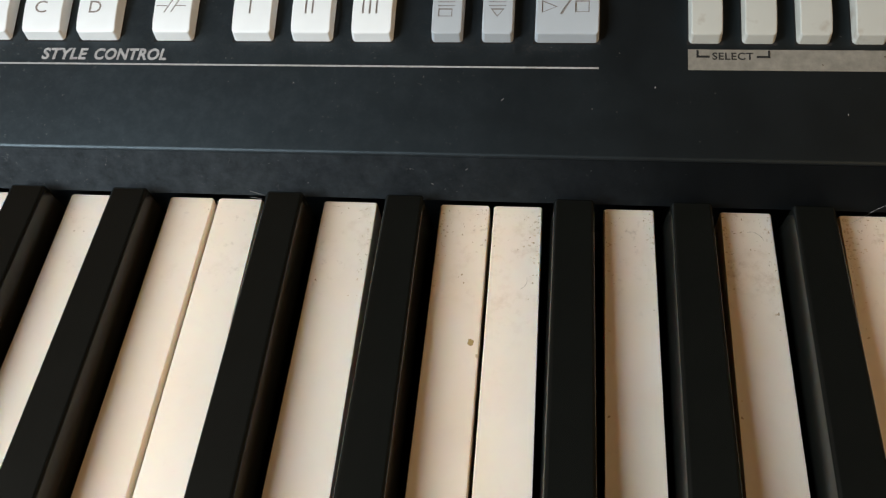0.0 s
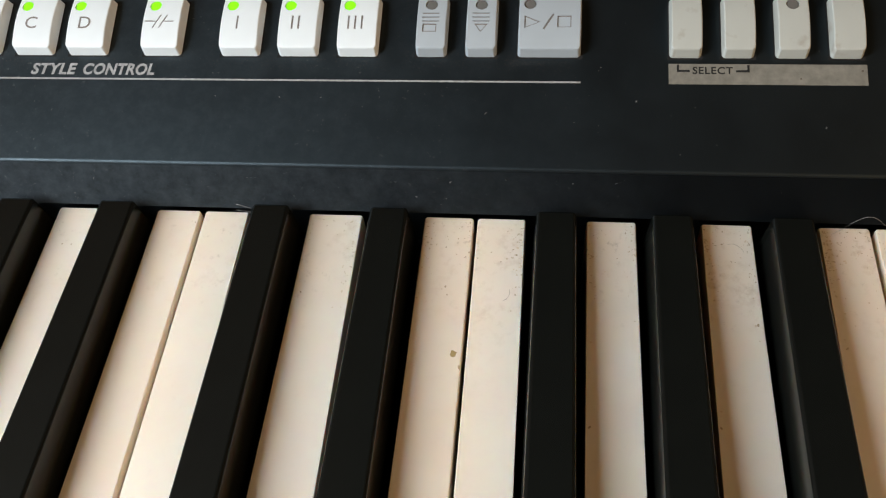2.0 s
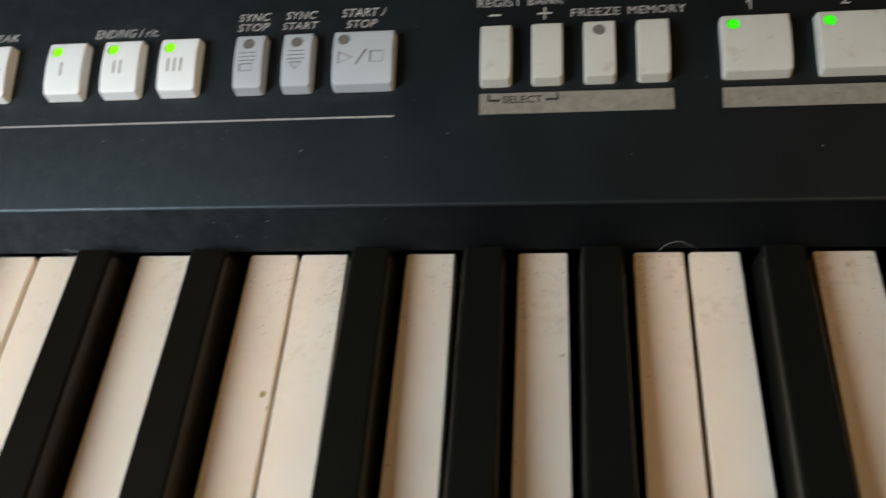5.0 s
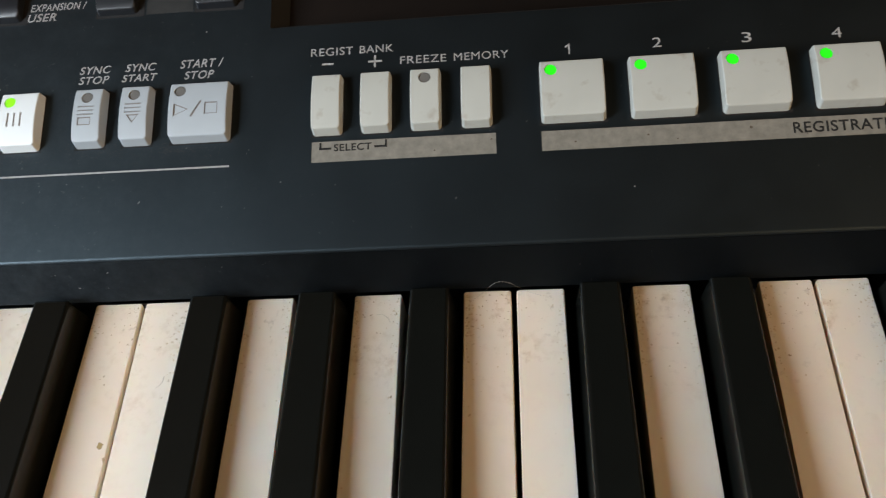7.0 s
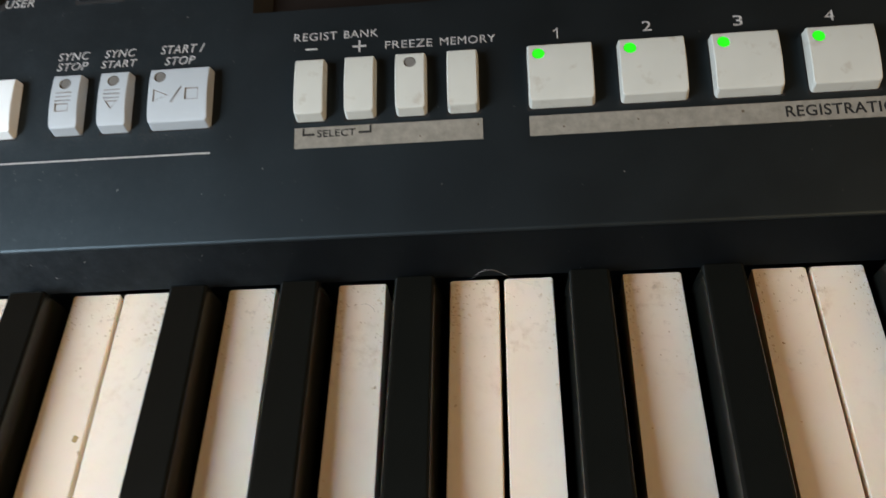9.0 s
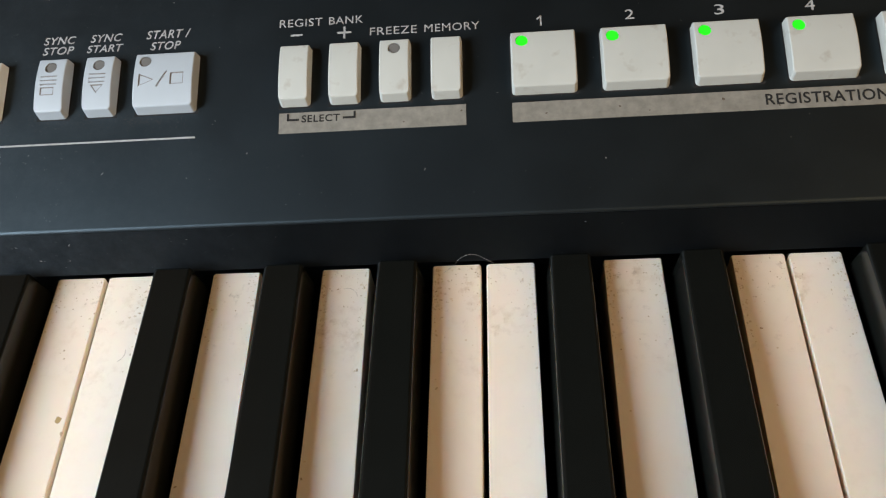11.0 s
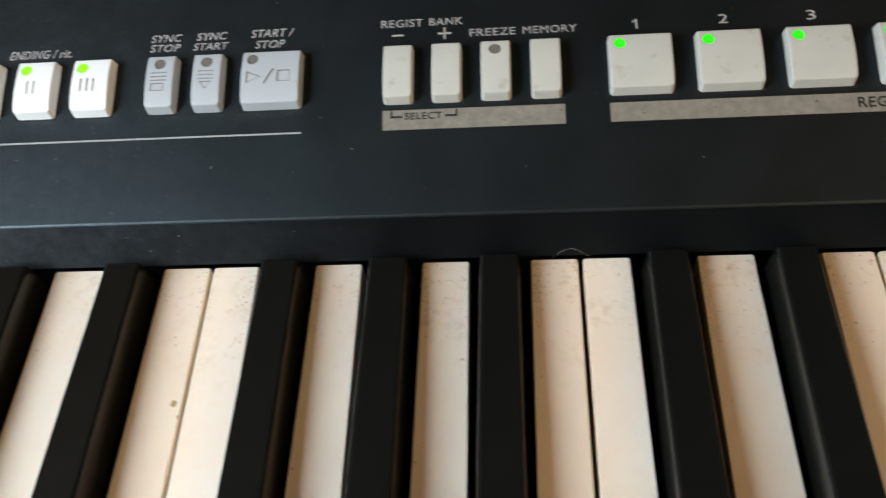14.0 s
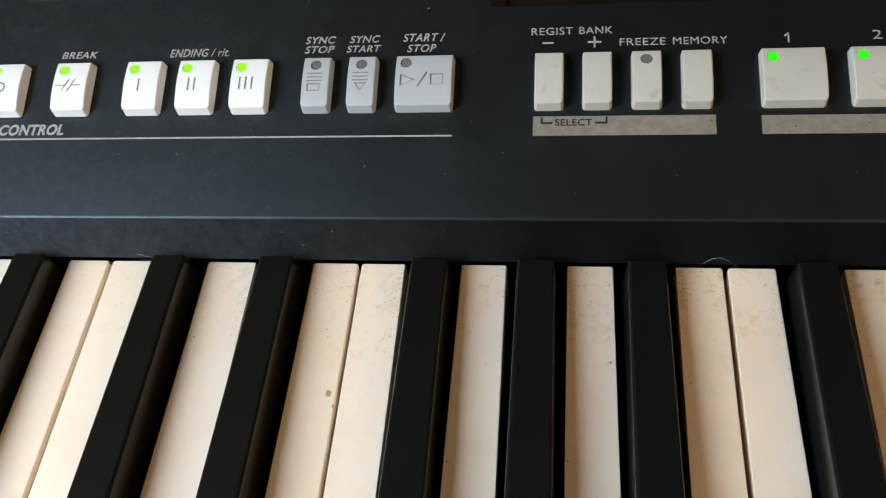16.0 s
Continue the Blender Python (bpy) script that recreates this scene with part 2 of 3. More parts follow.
def box(x0, x1, y0, y1, z0, z1, bevel=0.0, segments=2, bm=None):
    b = bmesh.new()
    bmesh.ops.create_cube(b, size=1.0, matrix=Matrix.Translation(((x0 + x1) / 2, (y0 + y1) / 2, (z0 + z1) / 2)) @ Matrix.Diagonal((x1 - x0, y1 - y0, z1 - z0, 1)))
    if bevel:
        bmesh.ops.bevel(b, geom=list(b.edges), offset=bevel, segments=segments, profile=0.5, affect="EDGES")
    if bm is None:
        return b
    me = bpy.data.meshes.new("tmp")
    b.to_mesh(me)
    b.free()
    bm.from_mesh(me)
    bpy.data.meshes.remove(me)
    return bm


def prism(outline, z0, z1, bevel=0.0, segments=2, top_only=True):
    """A plan outline pulled up from z0 to z1, its top edges rounded."""
    b = bmesh.new()
    low = [b.verts.new((x, y, z0)) for x, y in outline]
    high = [b.verts.new((x, y, z1)) for x, y in outline]
    n = len(outline)
    top = b.faces.new(high)
    b.faces.new(low[::-1])
    for i in range(n):
        b.faces.new((low[i], low[(i + 1) % n], high[(i + 1) % n], high[i]))
    if bevel:
        bmesh.ops.bevel(b, geom=list(top.edges), offset=bevel, segments=segments, profile=0.5, affect="EDGES")
    return b


def profile_run(points, x0, x1):
    """A closed cross-section in y and z, carried along x."""
    b = bmesh.new()
    a = [b.verts.new((x0, y, z)) for y, z in points]
    c = [b.verts.new((x1, y, z)) for y, z in points]
    n = len(points)
    for i in range(n):
        b.faces.new((a[i], a[(i + 1) % n], c[(i + 1) % n], c[i]))
    b.faces.new(a[::-1])
    b.faces.new(c)
    return b


def disc(x, y, z0, z1, r, sides=28):
    b = bmesh.new()
    bmesh.ops.create_cone(b, cap_ends=True, segments=sides, radius1=r, radius2=r * 0.94, depth=z1 - z0, matrix=Matrix.Translation((x, y, (z0 + z1) / 2)))
    return b


def lettering(text, x0, x1, y0, y1, z, bold=-0.0001, lean=0.0):
    """Printed letters that fill the given rectangle, as a thin mesh."""
    cu = bpy.data.curves.new("lettering", "FONT")
    cu.body, cu.size, cu.extrude, cu.offset, cu.shear, cu.space_character = text, 0.01, 0.00002, bold, lean, 1.08
    cu.resolution_u = 4
    ob = new("lettering", cu)
    me = bpy.data.meshes.new_from_object(ob.evaluated_get(bpy.context.evaluated_depsgraph_get()))
    bpy.data.objects.remove(ob)
    bpy.data.curves.remove(cu)
    co = np.array([v.co for v in me.vertices])
    lo, hi = co.min(0), co.max(0)
    for v in me.vertices:
        v.co = (x0 + (v.co.x - lo[0]) / (hi[0] - lo[0]) * (x1 - x0), y0 + (v.co.y - lo[1]) / (hi[1] - lo[1]) * (y1 - y0), z + v.co.z)
    return me


def printed(name, text, rect, parent, mat, label="", z=0.00006, bold=-0.00018, lean=0.0, m=None):
    me = lettering(text, *[c / 1000 for c in rect], z, bold, lean)
    me.materials.append(mat)
    return part(name, me, mat, parent, label, PANEL if m is None else m)


# ---- room ----
def room():
    x0, x1, y0, y1, h, w = WX, RX, -2.2, 1.5, 2.6, 0.12
    tagged(part("floor", box(x0 - w, x1 + w, y0 - w, y1 + w, -0.1, 0.0), M_FLOOR, None), "plain brown floor of the room", "floor", kind="structure")
    tagged(part("ceiling", box(x0 - w, x1 + w, y0 - w, y1 + w, h, h + 0.1), M_CEIL, None), "plain brown unseen ceiling, darkened to dim panel reflections", "ceiling", kind="structure")
    tagged(part("wall_north", box(x0 - w, x1 + w, y1, y1 + w, 0, h), M_WALL, None), "plain warm brown wall", "wall", kind="structure")
    # unseen; coloured dark so the drop behind the keys reflects little
    tagged(part("wall_south", box(x0 - w, x1 + w, y0 - w, y0, 0, h), M_DARKWALL, None), "plain unseen wall, darkened to dim reflections behind the keys", "wall", kind="structure")
    f = 0.05
    # the east opening and its frame are added to hold the warm fill lamp
    for wall, window, xa, xb, fa, v0, v1, z0, z1 in (("wall_west", "window_1", x0 - w, x0, x0 - 0.09, WY0, WY1, WZ0, WZ1),
                                                      ("wall_east", "fill_opening_frame", x1, x1 + w, x1 + 0.04, RY0, RY1, RZ0, RZ1)):
        b = box(xa, xb, y0, v0, 0, h)
        box(xa, xb, v1, y1, 0, h, bm=b)
        box(xa, xb, v0, v1, 0, z0, bm=b)
        box(xa, xb, v0, v1, z1, h, bm=b)
        tagged(part(wall, b, M_WALL, None), "plain warm brown wall with an unseen window opening", "wall", kind="structure")
        b = box(fa, fa + 0.05, v0, v0 + f, z0, z1)
        box(fa, fa + 0.05, v1 - f, v1, z0, z1, bm=b)
        box(fa, fa + 0.05, v0 + f, v1 - f, z0, z0 + f, bm=b)
        box(fa, fa + 0.05, v0 + f, v1 - f, z1 - f, z1, bm=b)
        tagged(part(window, b, M_FRAME, None), "plain white frame of an unseen window in the wall", "window", kind="structure")


room()


def table():
    top = Vector((0.2545, 0.06, 0))
    t = new("table")
    t.matrix_basis = Matrix.Translation((top.x, top.y, 0))
    WORLD[t] = t.matrix_basis.copy()
    tagged(t, "plain brown wooden table under the keyboard", "table")
    part("tabletop", box(-0.44, 0.64, -0.22, 0.30, TABLE - 0.03, TABLE, 0.003), M_TABLE, t)
    for x in (-0.41, 0.57):
        for y in (-0.19, 0.23):
            part("leg", box(x, x + 0.045, y, y + 0.045, 0.0, TABLE - 0.03, 0.003), M_TABLE, t)


table()

# ---- the keyboard ----
KZ = 0.800
PITCH = 0.0235
OCT = 7 * PITCH
SLOPE = radians(18)
PANEL = Matrix.Translation((0, 0.0269, 0.8210)) @ Matrix.Rotation(SLOPE, 4, "X")
kb = new("music_keyboard")
kb.matrix_basis = Matrix.Translation((0.09, 0.05, TABLE))
WORLD[kb] = kb.matrix_basis.copy()
tagged(kb, "dusty charcoal-black electronic music keyboard with stained ivory keys", "keyboard")
X0, X1 = -0.2205, 0.7365


def panel_point(v, h=0.0):
    p = PANEL @ Vector((0, v / 1000, h / 1000))
    return (p.y, p.z)


def panel_body():
    """Control panel: rounded front lip, sloping top, and a drop to the key bed, with the display's opening cut through."""
    ly, lz = panel_point(-23.0)
    lip, r = [], 0.0013
    cy = ly + 0.867 * r
    cz = lz + (cy + r * math.cos(radians(90) + SLOPE) - ly) * math.tan(SLOPE) - r * math.sin(radians(90) + SLOPE)
    for k in range(7):
        s = radians(150) + (radians(90) + SLOPE - radians(150)) * k / 6
        lip.append((cy + r * math.cos(s), cz + r * math.sin(s)))
    by, bz = panel_point(36.0)
    return profile_run([(ly + 0.003, 0.775), (ly + 0.002, 0.7985), (0.0028, 0.8016), (0.0004, 0.8022), (0.0000, 0.8028)] + lip + [(by, bz), (by, 0.775)], X0, X1)


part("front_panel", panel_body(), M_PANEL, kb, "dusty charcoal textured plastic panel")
# thin strip added over the drop; its haze carries dust and painted window light
part("front_drop", profile_run([(-0.00012, 0.80285), (0.00475, 0.81338), (0.0062, 0.81338), (0.002, 0.80285)], X0 + 0.0526, X1 - 0.0526), M_DROP, kb, "smooth black strip behind the keys, dust and window glow in its colour")


def panel_slab(x0, x1, v0, v1, name):
    b = box(x0, x1, v0 / 1000, v1 / 1000, -0.012, 0.0)
    return part(name, b, M_PANEL, kb, "", PANEL)


LX0, LX1, LV0, LV1 = 0.1044, 0.2300, 37.8, 75.0
panel_slab(X0, LX0, 36.0, 110.0, "upper_panel")
panel_slab(LX1, X1, 36.0, 110.0, "upper_panel")
panel_slab(LX0, LX1, 36.0, LV0, "display_sill")
panel_slab(LX0, LX1, LV1, 110.0, "upper_panel")


def display():
    """Sunken display: sloping bezel walls round a dark filter."""
    d, s = -0.0055, 0.0035
    v0, v1 = LV0 / 1000, LV1 / 1000
    outer = [(LX0, v0), (LX1, v0), (LX1, v1), (LX0, v1)]
    inner = [(LX0 + s, v0 + s), (LX1 - s, v0 + s), (LX1 - s, v1 - s), (LX0 + s, v1 - s)]
    b = bmesh.new()
    o = [b.verts.new((x, y, -0.0002)) for x, y in outer]
    i = [b.verts.new((x, y, d)) for x, y in inner]
    u = [b.verts.new((x, y, d - 0.001)) for x, y in outer]
    for k in range(4):
        n = (k + 1) % 4
        b.faces.new((o[k], o[n], i[n], i[k]))
        b.faces.new((i[k], i[n], u[n], u[k]))
        b.faces.new((u[k], u[n], o[n], o[k]))
    bez = part("display_bezel", b, M_GAP, kb, "glossy black sunken display surround", PANEL)
    part("display_window", box(LX0 + s - 0.001, LX1 - s + 0.001, v0 + s - 0.001, v1 - s + 0.001, d - 0.002, d - 0.0004), M_LCD, bez, "dark red-brown display filter", PANEL)


display()
by, bz = panel_point(110.0)
part("rear_case", box(X0, X1, by - 0.004, by + 0.06, TABLE + 0.012, bz - 0.002, 0.004), M_PANEL, kb)
part("bottom_case", box(X0, X1, -0.165, by + 0.055, TABLE + 0.008, 0.770, 0.003), M_PANEL, kb)
for x in (X0, X1 - 0.052):
    part("end_block", box(x, x + 0.052, -0.163, 0.0115, 0.768, 0.8115, 0.003), M_PANEL, kb)
part("key_slip", box(X0 + 0.0525, X1 - 0.0525, -0.166, -0.152, 0.768, 0.786, 0.002), M_PANEL, kb)
for x in (X0 + 0.05, X1 - 0.08):
    for y in (-0.14, 0.13):
        part("rubber_foot", disc(x, y, TABLE, TABLE + 0.0085, 0.012), M_GAP, kb)

# ---- keys ----
NARROW = ((0.7, 12.5), (28.5, 42.3), (58.1, 70.1), (71.2, 83.3), (98.0, 110.0), (125.3, 137.2), (152.4, 163.9))
BLACKS = (20.45, 50.2, 90.65, 117.65, 144.85)
CUT, FRONT = -0.0975, -0.149


def white_mesh(n, whole=False):
    """A white key: narrow between the black keys, full width in front; its own origin at its left back corner line."""
    l, r = NARROW[n][0] / 1000, NARROW[n][1] / 1000
    wl, wr = n * PITCH + (0.0009 if n in (0, 3) else 0.0005), (n + 1) * PITCH - (0.0001 if n == 2 else 0.0004)
    if n in (0, 3):
        l = wl
    if n in (2, 6) or whole:
        r = wr
    o = n * PITCH
    c = 0.0005
    pts = [(wl, FRONT), (wr, FRONT)]
    pts += [(wr, CUT), (r, CUT)] if wr - r > 0.001 else []
    pts += [(r, 0.0008 - c), (r - c, 0.0008), (l + c, 0.0008), (l, 0.0008 - c)]
    pts += [(l, CUT), (wl, CUT)] if l - wl > 0.001 else []
    return mesh_of(prism([(x - o, y) for x, y in pts], -0.019, 0.0, 0.0003, 2), M_WHITE, "white_key")


def black_mesh():
    b = bmesh.new()
    rows = ((-0.012, 0.0064, 0.0060, -0.0965, 0.0, -0.012), (0.0092, 0.0051, 0.0046, -0.0885, -0.0016, 0.0072))
    vs = []
    for z, f, r, y0, y1, zr in rows:
        vs.append([b.verts.new(p) for p in ((-f, y0, z), (f, y0, z), (r, y1, zr), (-r, y1, zr))])
    b.faces.new(vs[0][::-1])
    b.faces.new(vs[1])
    for k in range(4):
        n = (k + 1) % 4
        b.faces.new((vs[0][k], vs[0][n], vs[1][n], vs[1][k]))
    bmesh.ops.bevel(b, geom=[e for e in b.edges if max(v.co.z for v in e.verts) > 0], offset=0.0009, segments=3, profile=0.5, affect="EDGES")
    return mesh_of(b, M_BLACK, "black_key")


whites = [white_mesh(n) for n in range(7)]
last = white_mesh(0, True)
black = black_mesh()
tail = mesh_of(box(-0.004, 0.004, 0.0010, 0.0050, -0.017, -0.0065, 0.0005), M_TAIL, "key_tail")
for octave in range(-1, 4):
    for n in range(7):
        k = part("white_key", whites[n], None, kb, "", Matrix.Translation((octave * OCT + n * PITCH, 0, KZ)))
        mid = sum(NARROW[n]) / 2000
        part("key_tail", tail, None, k, "", Matrix.Translation((octave * OCT + mid, 0, KZ)))
    for c in BLACKS:
        part("black_key", black, None, kb, "", Matrix.Translation((octave * OCT + c / 1000, 0, KZ)))
part("white_key", last, None, kb, "", Matrix.Translation((4 * OCT, 0, KZ)))
part("key_bed", box(X0 + 0.0525, X1 - 0.0525, -0.15, 0.012, 0.7705, 0.7795), M_GAP, kb, "black bed under the keys")


# ---- buttons ----
SIDE, FRONT_LEAN, BACK_LEAN, ARCH = 0.12, 0.85, 0.15, 0.80


def cap_mesh(w, d, h, mat, name):
    """A button cap with drafted sides, a gently arched top and rounded edges; its origin at its front left corner on the panel."""
    b = bmesh.new()
    rows = 9
    side, front, back = SIDE / 1000, FRONT_LEAN / 1000, BACK_LEAN / 1000
    grid = []
    for j in range(rows):
        v = front + (d - front - back) * j / (rows - 1)
        arch = ARCH / 1000 * (1 - (2 * j / (rows - 1) - 1) ** 2)
        grid.append([b.verts.new((x, v, h + arch - 0.00008)) for x in (side, w - side)])
    low = [b.verts.new(p) for p in ((-0.00015, -0.0009, -0.003), (w + 0.00015, -0.0009, -0.003), (w + 0.00015, d + 0.0002, -0.003), (-0.00015, d + 0.0002, -0.003))]
    for j in range(rows - 1):
        b.faces.new((grid[j][0], grid[j][1], grid[j + 1][1], grid[j + 1][0]))
    b.faces.new((low[0], low[1], grid[0][1], grid[0][0]))
    b.faces.new((low[2], low[3], grid[-1][0], grid[-1][1]))
    b.faces.new([low[1], low[2]] + [g[1] for g in grid[::-1]])
    b.faces.new([low[3], low[0]] + [g[0] for g in grid])
    b.faces.new(low[::-1])
    upright = [e for e in b.edges if min(v.co.z for v in e.verts) < 0 < max(v.co.z for v in e.verts) and e.verts[0].co.y < d / 2]
    bmesh.ops.bevel(b, geom=upright, offset=0.0008, segments=2, profile=0.5, affect="EDGES")
    sharp = [e for e in b.edges if len(e.link_faces) == 2 and e.calc_face_angle(0) > 0.6 and max(v.co.z for v in e.verts) > 0]
    bmesh.ops.bevel(b, geom=sharp, offset=0.00036, segments=3, profile=0.5, affect="EDGES")
    return mesh_of(b, mat, name)


H = 0.0030
V0, DEPTH = 6.75, 15.4


def bar(x0, x1, y0, y1, z=H + 0.00012, t=0.00005):
    return box(x0 / 1000, x1 / 1000, y0 / 1000, y1 / 1000, z - 0.0004, z + t)


def stroke(points, width, z, depth=0.0004):
    """A thin line along points on the panel, in millimetres."""
    b = bmesh.new()
    for (xa, ya), (xb, yb) in zip(points, points[1:]):
        d = Vector((xb - xa, yb - ya, 0)).normalized() * width / 2
        n = Vector((-d.y, d.x, 0))
        a, c = Vector((xa, ya, 0)) - d, Vector((xb, yb, 0)) + d
        q = [a - n, c - n, c + n, a + n]
        lo = [b.verts.new((p.x / 1000, p.y / 1000, z - depth)) for p in q]
        hi = [b.verts.new((p.x / 1000, p.y / 1000, z + 0.00004)) for p in q]
        b.faces.new(hi)
        b.faces.new(lo[::-1])
        for k in range(4):
            b.faces.new((lo[k], lo[(k + 1) % 4], hi[(k + 1) % 4], hi[k]))
    return b


MARK_Z = H + 0.00074
FLOOR_Z = H + 0.00044


def top_at(v):
    """Height of a cap's arched top over the panel, at a distance up the panel in millimetres."""
    return H - 0.00008 + ARCH / 1000 * (1 - (2 * (v - V0 - FRONT_LEAN) / (DEPTH - FRONT_LEAN - BACK_LEAN) - 1) ** 2)


def sink(cap, cutter, x0, mat):
    """Press a recess of the cutter's shape, given in the panel's own axes, into a cap."""
    cutter.transform(Matrix.Translation((-x0 / 1000, -V0 / 1000, 0)))
    tool, body = new("tool", mesh_of(cutter, mat, "tool", False)), new("body", cap.data)
    cut = body.modifiers.new("cut", "BOOLEAN")
    cut.operation, cut.solver, cut.use_self, cut.object = "DIFFERENCE", "EXACT", True, tool
    me = bpy.data.meshes.new_from_object(body.evaluated_get(bpy.context.evaluated_depsgraph_get()))
    for ob in (tool, body):
        bpy.data.objects.remove(ob)
    if len(me.polygons) > 20:
        me.name = "button"
        weigh_normals(me)
        cap.data = me


def lens_mesh(x, v, z, r, mat):
    """A low round lens whose rim lies at z."""
    b = bmesh.new()
    rings = []
    for q, up in ((1.0, -0.0010), (1.0, 0.0), (0.95, 0.00006), (0.7, 0.00010), (0.35, 0.00012)):
        rings.append([b.verts.new((x + r * q * math.cos(k * math.pi / 12), v + r * q * math.sin(k * math.pi / 12), z + up)) for k in range(24)])
    for p, q in zip(rings, rings[1:]):
        for k in range(24):
            b.faces.new((p[k], p[(k + 1) % 24], q[(k + 1) % 24], q[k]))
    b.faces.new(rings[-1])
    b.faces.new(rings[0][::-1])
    return mesh_of(b, mat, "indicator_light")


def button(x0, w, mat, label, led=None, lit=False, led_at=None):
    cap = part("button", cap_mesh(w / 1000, DEPTH / 1000, H, mat, "button"), mat, kb, label, PANEL @ Matrix.Translation((x0 / 1000, V0 / 1000, 0)))
    # black plate on the panel stands in for the shaded slot round the cap
    e = 0.4
    part("button_gap", box((x0 - e) / 1000, (x0 + w + e) / 1000, (V0 - e) / 1000, (V0 + DEPTH + e) / 1000, -0.0006, 0.00005), M_GAP, cap, "", PANEL)
    if led_at:
        x, v = led_at[0] - 0.2, led_at[1] + 0.25
        z = top_at(v + 1.0)
        sink(cap, disc(x / 1000, v / 1000, z - 0.0006, z + 0.002, 0.00155), x0, mat)
        led_mat = (M_LED_ON if x > 150 else M_LED_WINDOW_SIDE) if lit else M_LED_OFF
        part("indicator_light", lens_mesh(x / 1000, v / 1000, z - 0.00022, 0.00144, led_mat), led_mat, cap, "lit green indicator light" if lit else "unlit grey indicator light", PANEL)
    return cap


def mark(cap, *lines, width=0.42, x0=0.0, mat=None):
    """Lines engraved into a cap, with dirt settled in them."""
    for pts in lines:
        pts = [(x - 0.2, v + 0.2) for x, v in pts]
        for p, q in zip(pts, pts[1:]):
            sink(cap, stroke([p, q], width, H + 0.0015, 0.0015 - FLOOR_Z + H), x0, mat)
        part("engraved_mark", stroke(pts, width - 0.10, FLOOR_Z + 0.00003), M_ENGRAVE, cap, "", PANEL)


def hollow(cap, outline, x0, mat):
    """A sunken sign of the outline's shape; dark lines paint shade and dirt along the foot of its walls."""
    outline = [(x - 0.2, v + 0.2) for x, v in outline]
    sink(cap, prism([(x / 1000, v / 1000) for x, v in outline], FLOOR_Z, H + 0.0015), x0, mat)
    part("engraved_mark", stroke(outline + outline[:1], 0.5, FLOOR_Z + 0.00003), M_ENGRAVE, cap, "", PANEL)


WHITE_LIT = "white plastic style button with a lit green light"
for x0, letter in ((-67.3, "B"), (-52.4, "C"), (-37.5, "D")):
    cap = button(x0, 10.8, M_BTN, WHITE_LIT, True, True, (x0 + 2.9, 19.1))
    printed("engraved_letter", letter, (x0 + 3.2, x0 + 6.4, 12.6, 16.0), cap, M_ENGRAVE, z=MARK_Z, bold=0.0)
cap = button(-17.0, 10.3, M_BTN, "white plastic break button with a lit green light", True, True, (-13.9, 19.1))
mark(cap, [(-15.8, 14.5), (-13.4, 14.5)], [(-13.7, 12.8), (-12.0, 16.2)], [(-12.0, 12.8), (-10.3, 16.2)], [(-11.1, 14.5), (-8.5, 14.5)], width=0.38, x0=-17.0, mat=M_BTN)
for x0, bars in ((4.0, 1), (19.3, 2), (34.7, 3)):
    cap = button(x0, 10.3, M_BTN, "white plastic ending button with a lit green light", True, True, (x0 + 2.9, 19.1))
    for k in range(bars):
        x = x0 + 4.7 + (k - (bars - 1) / 2) * 1.7
        mark(cap, [(x, 12.6), (x, 15.9)], width=0.5, x0=x0, mat=M_BTN)
cap = button(54.7, 7.7, M_BTN_GREY, "pale grey plastic sync stop button with an unlit light", True, False, (58.5, 19.2))
mark(cap, *[[(56.5, v), (60.4, v)] for v in (16.7, 15.6, 14.5)], width=0.36, x0=54.7, mat=M_BTN_GREY)
hollow(cap, [(56.5, 11.6), (60.0, 11.6), (60.0, 13.8), (56.5, 13.8)], 54.7, M_BTN_GREY)
cap = button(67.1, 7.7, M_BTN_GREY, "pale grey plastic sync start button with an unlit light", True, False, (71.0, 19.2))
mark(cap, *[[(69.0, v), (72.9, v)] for v in (16.7, 15.6, 14.5)], width=0.36, x0=67.1, mat=M_BTN_GREY)
hollow(cap, [(69.3, 13.8), (71.0, 11.5), (72.8, 13.8)], 67.1, M_BTN_GREY)
cap = button(80.0, 15.4, M_BTN_GREY, "wide pale grey start stop button with an unlit light", True, False, (83.0, 19.4))
mark(cap, [(86.5, 12.5), (88.7, 16.3)], width=0.5, x0=80.0, mat=M_BTN_GREY)
hollow(cap, [(81.7, 12.6), (85.7, 14.3), (81.7, 16.1)], 80.0, M_BTN_GREY)
hollow(cap, [(89.7, 12.8), (93.1, 12.8), (93.1, 16.0), (89.7, 16.0)], 80.0, M_BTN_GREY)
for x0, name in ((116.6, "minus"), (128.9, "plus"), (141.3, "freeze"), (153.8, "memory")):
    led = (145.2, 19.2) if name == "freeze" else None
    button(x0, 7.5, M_BTN_DIRTY, f"narrow smudged white {name} button", led is not None, False, led)
for k in range(5):
    x0 = 173.1 + 21.45 * k
    button(x0, 15.5, M_BTN_DIRTY, "square smudged white registration button with a lit green light", True, True, (x0 + 2.9, 19.2))

